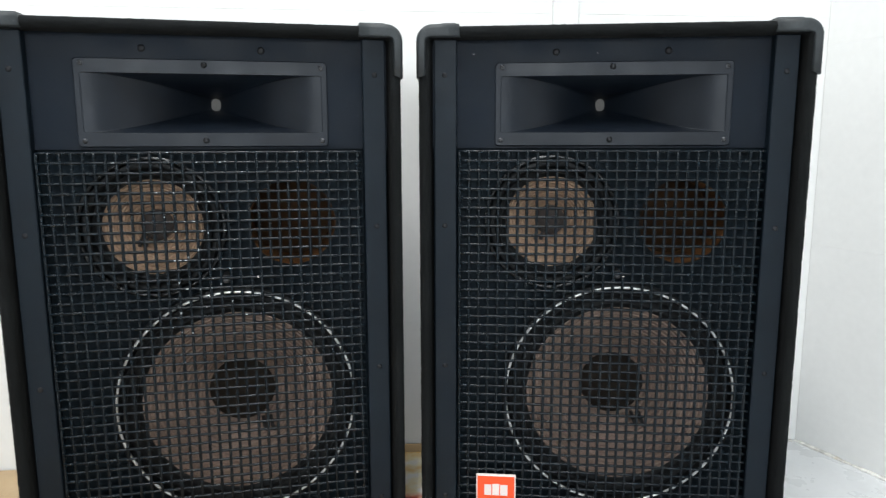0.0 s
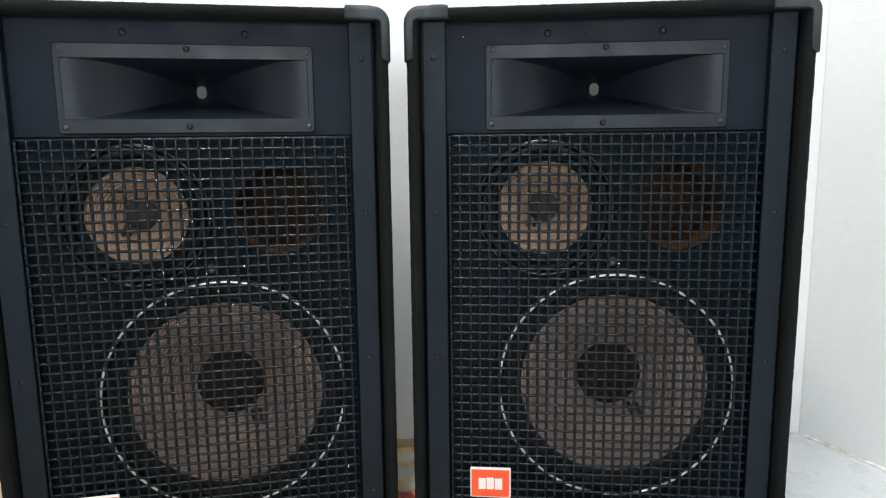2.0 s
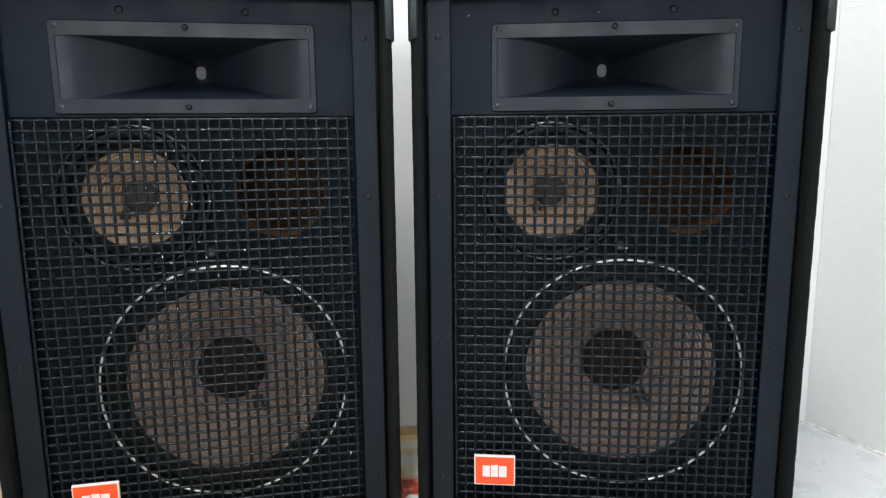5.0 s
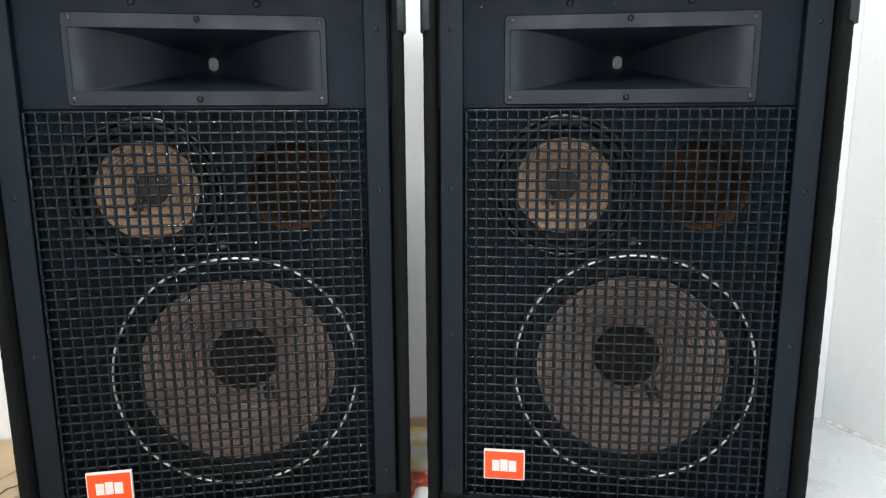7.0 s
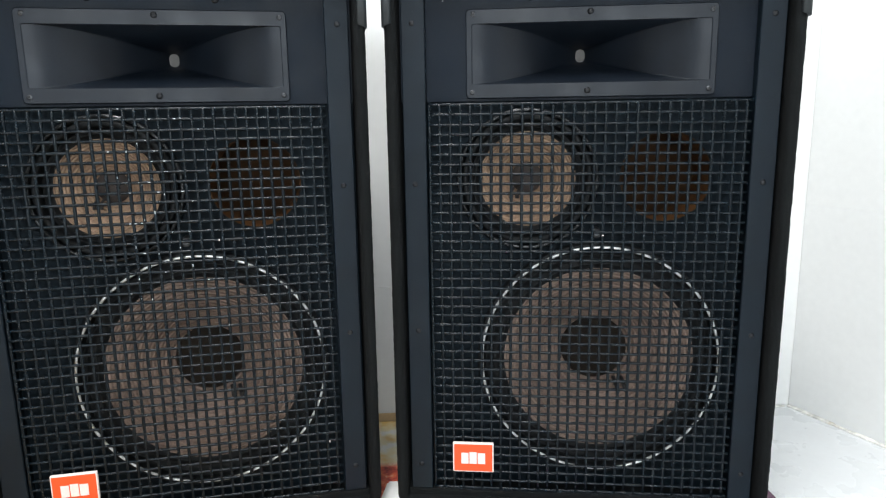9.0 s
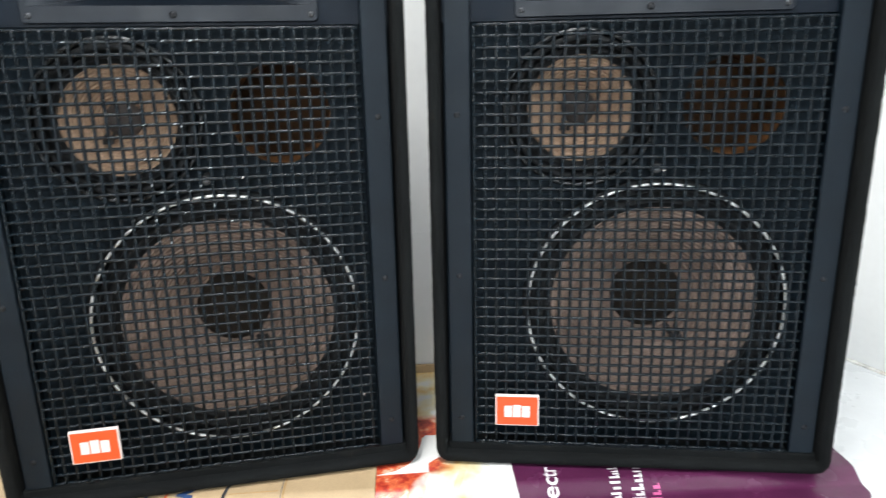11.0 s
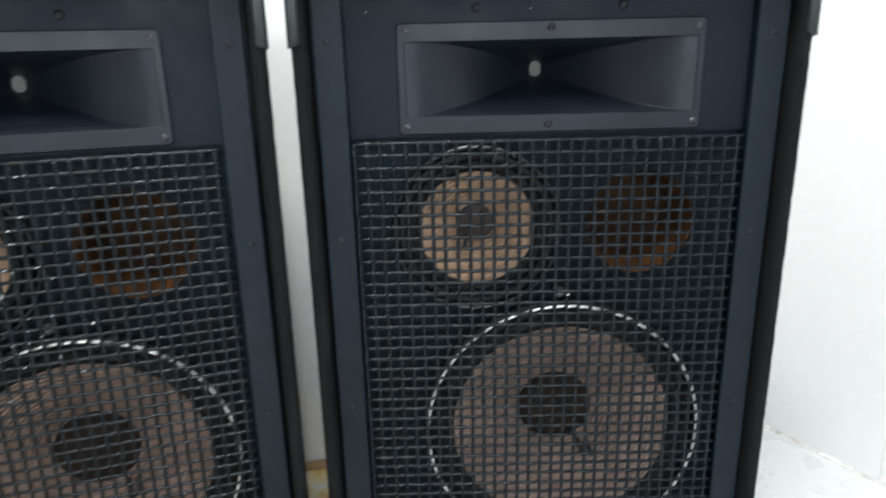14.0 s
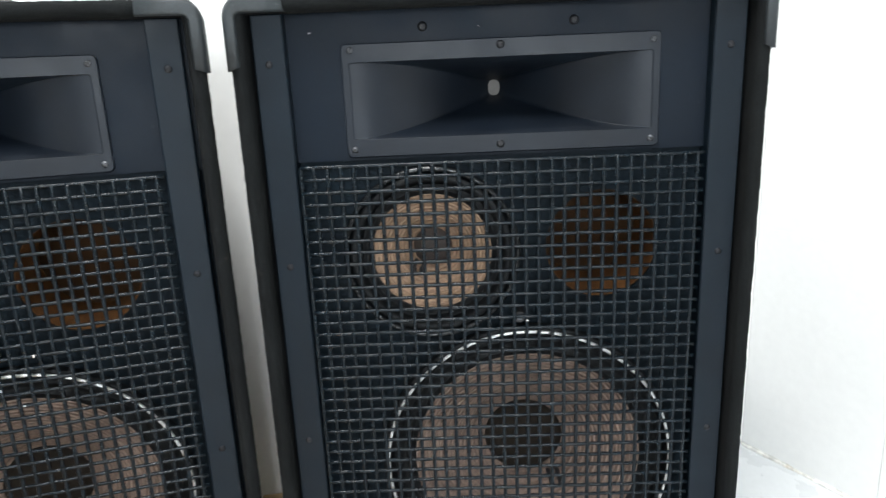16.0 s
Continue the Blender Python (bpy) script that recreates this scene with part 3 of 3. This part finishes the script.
        screws(strip, "strip_screw", M_SCREW, 0.0050, [(sx * 0.2495, -0.0038, z) for z in (0.7545, 0.5245, 0.2965, 0.071)])

    # port, midrange, woofer
    port = part("port", lathe([(0.0668, 0.024), (0.0668, 0.150), (0.0655, 0.150), (0.0655, 0.0235), (0.0668, 0.0235)], 48), M_PORT, root, "brown cardboard port tube", smooth=False)
    port.location = (0.1205, 0.0025, 0.531)
    mid = driver(root, "midrange_driver", (-0.083, 0.010, 0.529), 0.0715, 0.097, 0.0245, 0.034, (M_SURROUND, M_SURROUND, M_CONE_MID, M_DUSTCAP_MID))
    tagged(mid, "midrange driver with a tan paper cone")
    part("mounting_rim", lathe([(0.106, 0.012), (0.106, 0.003), (0.1055, 0.0008), (0.1042, -0.0006), (0.1025, -0.0010), (0.1008, -0.0006), (0.0993, 0.0010), (0.0980, 0.0040), (0.0975, 0.010)], 72), M_RIM, mid, "glossy black mounting rim", smooth=True)
    woof = driver(root, "woofer", (0.0285, 0.010, 0.247), 0.1455, 0.187, 0.0535, 0.062, (M_SURROUND, M_SURROUND, M_CONE, M_DUSTCAP))
    tagged(woof, "large woofer with a grey-brown paper cone")
    ring = [(0.1800 + 0.0021 * math.cos(6.28318531 * k / 8), -0.0022 + 0.0021 * math.sin(6.28318531 * k / 8)) for k in range(8)]
    part("trim_ring", lathe(ring, 96, closed=True), M_CHROME, woof, "bright metal trim ring", smooth=True)
    for x in (0.032, 0.044):
        part("lead_wire", tube([(x, 0.052, -0.046), (x + 0.003, 0.034, -0.054), (x + 0.006, 0.034, -0.062), (x + 0.008, 0.043, -0.067)], 0.0032, 6), M_RUBBER, woof)
    for x in (-0.021, -0.012):
        part("lead_wire", tube([(x, 0.036, -0.016), (x - 0.002, 0.022, -0.022), (x - 0.003, 0.024, -0.030)], 0.0030, 6), M_RUBBER, mid)
    post = part("grille_post", lathe([(0, -0.006), (0.006, -0.006), (0.0075, -0.004), (0.0075, 0.024)], 16), M_RUBBER, root, smooth=False, at=(0.019, 0.004, 0.450))
    part("post_screw", lathe([(0, -0.0085), (0.003, -0.0078), (0.0038, -0.0060)], 10), M_SCREW_BRIGHT, post)

    # crimped wire grille
    grille = part("grille", box(GX0, GX1, -0.0055, -0.0010, GZ0 - 0.004, GZ0, 0.0008, 1), M_WIRE, root, "black crimped steel wire grille")
    nx, nz = 30, 42
    px, pz = 0.01492, (GZ1 - GZ0) / nz
    amp = 0.0006
    ups = [part("wire", crimped(GZ1 - GZ0, nz, p, amp, True), M_WIRE, grille, smooth=True) for p in (0, 1)]
    flats = [part("wire", crimped(GX1 - GX0, nx, p, amp, False), M_WIRE, grille, smooth=True) for p in (0, 1)]
    rnd = random.Random(4)
    for i in range(nx + 1):
        at = (GX0 + px * i + rnd.uniform(-0.0004, 0.0004), -0.004 + rnd.uniform(-0.0003, 0.0003), GZ0)
        tilt = (rnd.uniform(-0.0008, 0.0008), rnd.uniform(-0.0008, 0.0008), 0)
        if i < 2:
            ups[i].location = at
        else:
            again(ups[i % 2], at, tilt)
    for j in range(nz + 1):
        at = (GX0, -0.004 + rnd.uniform(-0.0003, 0.0003), GZ0 + pz * j + rnd.uniform(-0.0004, 0.0004))
        tilt = (0, rnd.uniform(-0.0012, 0.0012), rnd.uniform(-0.0008, 0.0008))
        if j < 2:
            flats[1 - j].location = at
        else:
            again(flats[1 - j % 2], at, tilt)

    # badge: white rim, orange face, a white emblem of plain blocks
    badge = part("badge", box(-0.0325, 0.0325, -0.0060, 0.0, -0.0250, 0.0250, 0.0014, 2), M_WHITE, root, "orange badge with a white rim", at=(-0.1655, -0.0058, 0.0882))
    part("badge_face", box(-0.0303, 0.0303, -0.0067, -0.0055, -0.0228, 0.0228, 0.0003, 1), M_ORANGE, badge)
    bm = bmesh.new()
    for x0, x1, z0, z1 in ((-0.0190, -0.0075, -0.0100, 0.0085), (-0.0060, 0.0055, -0.0100, 0.0100), (0.0070, 0.0190, -0.0100, 0.0085)):
        bmesh.ops.create_cube(bm, size=1.0, matrix=Matrix.Translation(((x0 + x1) / 2, -0.0068, (z0 + z1) / 2)) @ Matrix.Diagonal((x1 - x0, 0.0008, z1 - z0, 1)))
    part("emblem", bm, M_WHITE, badge)

    # corner guards and the pads on top
    for sx in (-1, 1):
        corner_guard(sx, True, M_CORNER, root, "grey moulded corner guard")
    for x, w in ((-0.243, 0.012), (0.247, 0.020)):
        part("guard_rib", box(x - w, x + w, -0.012, 0.030, HT - 0.001, HT + 0.0046, 0.0022), M_CORNER, root)
    for x, w in ((-0.152, 0.020), (0.090, 0.011), (0.205, 0.006)):
        part("top_pad", box(x - w, x + w, 0.045, 0.080, HT - 0.002, HT + 0.0075, 0.002), M_CORNER_BLACK, root)
    return root


left_box = loudspeaker()
tagged(left_box, "tall black carpeted loudspeaker with wire grille and orange badge", "loudspeaker", "pair of loudspeakers")
right_box = copy_thing(left_box, pose(0.3007, -0.0013, 0.0, 0, 0, -8.586))
left_box.matrix_basis = pose(-0.3006, 0.0013, 0.0, 0, 0, 8.586)


def speck(parent, x, y, z, w, h, mat):
    part("chipped_spot" if mat is M_GLINT else "dust_speck", box(x - w / 2, x + w / 2, y - 0.0004, y + 0.0004, z - h / 2, z + h / 2, 0.0002, 1), mat, parent)


for thing, marks in ((right_box, ((-0.206, 0.0108, 0.786, 0.0014, 0.0014), (-0.02, 0.0108, 0.786, 0.0008, 0.0008), (0.028, -0.0062, 0.4475, 0.003, 0.0012))),
                     (left_box, ((0.2755, -0.0186, 0.742, 0.0024, 0.0010), (0.2100, -0.0062, 0.119, 0.0014, 0.004), (0.0665, -0.0062, 0.452, 0.0016, 0.003)))):
    for x, y, z, w, h in marks:
        speck(thing, x, y, z, w, h, M_WHITE)

# pale spots on one grille that paint in the lamp's glints on the wire
rnd = random.Random(23)
for k in range(46):
    if k < 34:
        x, z = rnd.gauss(-0.006, 0.026), rnd.uniform(0.425, 0.632)
    else:
        x, z = rnd.gauss(-0.01, 0.07), rnd.choice((rnd.uniform(0.612, 0.636), rnd.uniform(0.365, 0.42)))
    long, thin = rnd.uniform(0.0014, 0.0042), rnd.uniform(0.0009, 0.0015)
    if rnd.random() < 0.55:
        z = GZ0 + (GZ1 - GZ0) / 42 * round((z - GZ0) / ((GZ1 - GZ0) / 42)) + 0.0004
        speck(left_box, x, -0.0063, z, long, thin, M_GLINT)
    else:
        x = GX0 + 0.01492 * round((x - GX0) / 0.01492)
        speck(left_box, x, -0.0063, z, thin, long * 1.2, M_GLINT)

# ---- flattened cartons under the loudspeakers ----
CARD_TOP = -0.0008
LIFT = 0.0007
EDGE_Y = -0.032


def drape(y):
    """Height of the board's upper face: flat below the boxes, then bending down to the floor in front."""
    if y >= EDGE_Y:
        return CARD_TOP
    u = min((EDGE_Y - y) / 0.034, 1.0)
    return CARD_TOP - 0.0155 * (u * u * (3 - 2 * u))


def sheet(x0, x1, ys, nx=1, low=None):
    """A board from x0(y) to x1(y) along the rows ys, draped, with its edges down to low."""
    low = FLOOR_Z if low is None else low
    bm = bmesh.new()
    rows = [[bm.verts.new((x0(y) + (x1(y) - x0(y)) * i / nx, y, drape(y))) for i in range(nx + 1)] for y in ys]
    skin(bm, rows, closed=False)
    rim = [r[0] for r in rows] + rows[-1][1:] + [r[-1] for r in rows[-2::-1]] + rows[0][-2:0:-1]
    foot = [bm.verts.new((v.co.x, v.co.y, low)) for v in rim]
    skin(bm, [rim, foot])
    bm.faces.new(foot)
    return bm


def steps(a, b, n):
    return [a + (b - a) * k / n for k in range(n + 1)]


BEND = [-0.12, -0.09] + steps(-0.068, EDGE_Y, 12)
tan = tagged(part("tan_carton", sheet(lambda y: -1.7, lambda y: -0.0790, [-0.75, -0.4] + BEND + [0.1, 0.2, 0.314]), M_CARD),
             "flattened tan cardboard carton with printed marks", "carton")
printed = tagged(part("printed_carton", sheet(lambda y: -0.0782, lambda y: 0.1265, BEND + [0.1, 0.2, 0.344]), M_PRINT),
                 "glossy carton panel printed red, yellow and white", "carton")


def purple_end(y):
    if y < -0.074:
        return 0.600 + 0.034 * math.sqrt(max(1 - ((-0.074 - y) / 0.0305) ** 2, 0))
    return 0.634 if y < 0.03 else 0.634 - 0.12 * (y - 0.03)


purple = tagged(part("purple_carton", sheet(lambda y: 0.1272, purple_end, steps(-0.1045, -0.074, 10) + steps(-0.068, EDGE_Y, 12) + [0.0, 0.03, 0.15, 0.3], 2), M_PURPLE),
                "flattened glossy purple carton with white lettering", "carton")
flap = tagged(part("carton_flap", box(-0.07, 0.13, 0.3455, 0.3495, FLOOR_Z, 0.016, 0.001, 1), M_CARD), "tan cardboard flap standing against the wall foot", "carton flap")

tagged(part("white_margin", sheet(lambda y: 0.092 + 0.05 * max(y, -0.1), lambda y: 0.1262, BEND + [0.1, 0.2, 0.342], low=CARD_TOP - 0.0005), M_PAPER, printed), "plain white margin of the print").location.z = LIFT
tagged(part("yellow_streak", sheet(lambda y: 0.030 + 0.35 * (y + 0.05), lambda y: 0.042 + 0.30 * (y + 0.05), [-0.118, -0.09] + steps(-0.068, EDGE_Y, 12) + [0.0], low=CARD_TOP - 0.0165), M_STREAK, printed), "yellow streak in the print").location.z = LIFT

# torn white paper lying between the two boxes
SCRAP = [(-0.077, -0.003), (-0.050, 0.006), (-0.030, 0.022), (-0.019, 0.040), (-0.012, 0.070), (-0.007, 0.097), (-0.002, 0.105), (0.024, 0.104), (0.030, 0.05), (0.012, 0.034), (0.001, 0.024), (0.0, 0.0)]
tagged(part("paper_scrap", slab(SCRAP, CARD_TOP, -0.0002), M_PAPER), "torn scrap of plain white paper between the loudspeakers", "paper")



def ribbon(parent, mat, points, width, name="printed_line"):
    """A printed line of even width along points, lying on the board."""
    bm = bmesh.new()
    loops = []
    dense = []
    for (xa, ya), (xb, yb) in zip(points, points[1:]):
        dense += [(xa + (xb - xa) * k / 6, ya + (yb - ya) * k / 6) for k in range(6)]
    dense.append(points[-1])
    for i, (x, y) in enumerate(dense):
        xa, ya = dense[max(i - 1, 0)]
        xb, yb = dense[min(i + 1, len(dense) - 1)]
        n = math.hypot(xb - xa, yb - ya) or 1
        ox, oy = -(yb - ya) / n * width / 2, (xb - xa) / n * width / 2
        loops.append([bm.verts.new((x + ox, y + oy, drape(y + oy) + LIFT)), bm.verts.new((x - ox, y - oy, drape(y - oy) + LIFT))])
    skin(bm, loops, closed=False)
    return part(name, bm, mat, parent)


def bar(parent, mat, x0, x1, y0, y1):
    return ribbon(parent, mat, [((x0 + x1) / 2, y0), ((x0 + x1) / 2, y1)], x1 - x0, "printed_bar")


def lettering(parent, mat, text, x, y, size, turn, bold=0.0):
    """Flat letters on the board; turn in degrees about the upright."""
    cu = bpy.data.curves.new("lettering", 'FONT')
    cu.body, cu.size, cu.offset = text, size, bold
    ob = new("lettering", cu)
    bpy.context.view_layer.update()
    me = bpy.data.meshes.new_from_object(ob.evaluated_get(bpy.context.evaluated_depsgraph_get()))
    bpy.data.objects.remove(ob)
    c, sn = math.cos(radians(turn)), math.sin(radians(turn))
    for v in me.vertices:
        px, py = x + c * v.co.x - sn * v.co.y, y + sn * v.co.x + c * v.co.y
        v.co = (px, py, drape(py) + LIFT + 0.0004)
    me.materials.append(mat)
    out = new("lettering", me)
    out.parent = parent
    return out


# marks on the tan carton
ribbon(tan, M_INK_BLACK, [(-0.700, 0.062), (-0.712, 0.079), (-0.722, 0.100), (-0.719, 0.124), (-0.702, 0.138), (-0.675, 0.145)], 0.0045)
lettering(tan, M_INK_GREY, "INC", -0.690, 0.112, 0.018, -90)
ribbon(tan, M_INK_GREY, [(-0.755, 0.150), (-0.740, 0.185), (-0.725, 0.215)], 0.003)
for pts in ([(-0.600, -0.086), (-0.556, -0.084)], [(-0.600, -0.086), (-0.594, -0.135)], [(-0.556, -0.084), (-0.550, -0.134)], [(-0.594, -0.135), (-0.550, -0.134)], [(-0.606, -0.052), (-0.583, -0.028)], [(-0.606, -0.052), (-0.57, -0.050)]):
    ribbon(tan, M_INK_BLACK, pts, 0.0016)
ribbon(tan, M_INK_BLACK, [(-0.580, -0.105), (-0.578, -0.13)], 0.003)
lettering(tan, M_INK_RED, "QT", -0.525, -0.052, 0.025, -85, 0.0004)
lettering(tan, M_INK_GREY, "IEP", -0.489, -0.036, 0.021, -83, 0.0003)
ribbon(tan, M_INK_BLUE, [(-0.407, 0.0), (-0.407, -0.032), (-0.404, -0.060), (-0.392, -0.099), (-0.375, -0.15)], 0.0048)
ribbon(tan, M_INK_RED, [(-0.382, 0.0), (-0.379, -0.028), (-0.377, -0.060), (-0.370, -0.098), (-0.36, -0.15)], 0.0035)
lettering(tan, M_INK_BLUE, "wir", -0.364, -0.020, 0.044, -82, 0.0016)
ribbon(tan, M_INK_BLACK, [(-0.290, 0.0), (-0.294, -0.014), (-0.298, -0.051), (-0.303, -0.097), (-0.315, -0.15)], 0.005)
ribbon(tan, M_CARD_DARK, [(-0.289, -0.041), (-0.219, -0.038)], 0.020, "worn_patch")
# The fold is flat here; two darker lines paint in its shading.
ribbon(tan, M_INK_GREY, [(-0.2145, 0.02), (-0.2145, -0.05), (-0.2075, -0.095), (-0.200, -0.2)], 0.0014, "crease")
ribbon(tan, M_CARD_DARK, [(-0.211, 0.02), (-0.211, -0.05), (-0.204, -0.095), (-0.197, -0.2)], 0.0030, "crease")

# marks on the purple carton: words that cannot be read, as rows of strokes across the reading direction
rnd = random.Random(11)


def stroke_row(mat, x0, x1, y0, y1, lean, pitch, thick):
    y = y0
    while y < y1:
        h = pitch * rnd.uniform(0.75, 1.1)
        x = x0 + lean * (y - y0)
        w = (x1 - x0) * rnd.choice((0.62, 0.7, 1.0))
        bar(purple, mat, x + (x1 - x0) - w, x + (x1 - x0), y, y + thick)
        if rnd.random() < 0.6:
            bar(purple, mat, x + (x1 - x0) - w * 0.28, x + (x1 - x0), y + thick + 0.0004, y + h * 0.8)
        y += h


lettering(purple, M_INK_WHITE, "Electr", 0.1838, -0.0865, 0.0345, 85.5, 0.0005)
stroke_row(M_INK_WHITE, 0.257, 0.272, -0.094, -0.006, 0.14, 0.0075, 0.0032)
stroke_row(M_INK_WHITE, 0.288, 0.306, -0.094, -0.010, 0.14, 0.0090, 0.0036)
stroke_row(M_INK_PINK, 0.313, 0.330, -0.096, -0.050, 0.14, 0.0100, 0.0042)
stroke_row(M_INK_WHITE, 0.370, 0.384, -0.098, -0.080, 0.10, 0.0090, 0.0030)
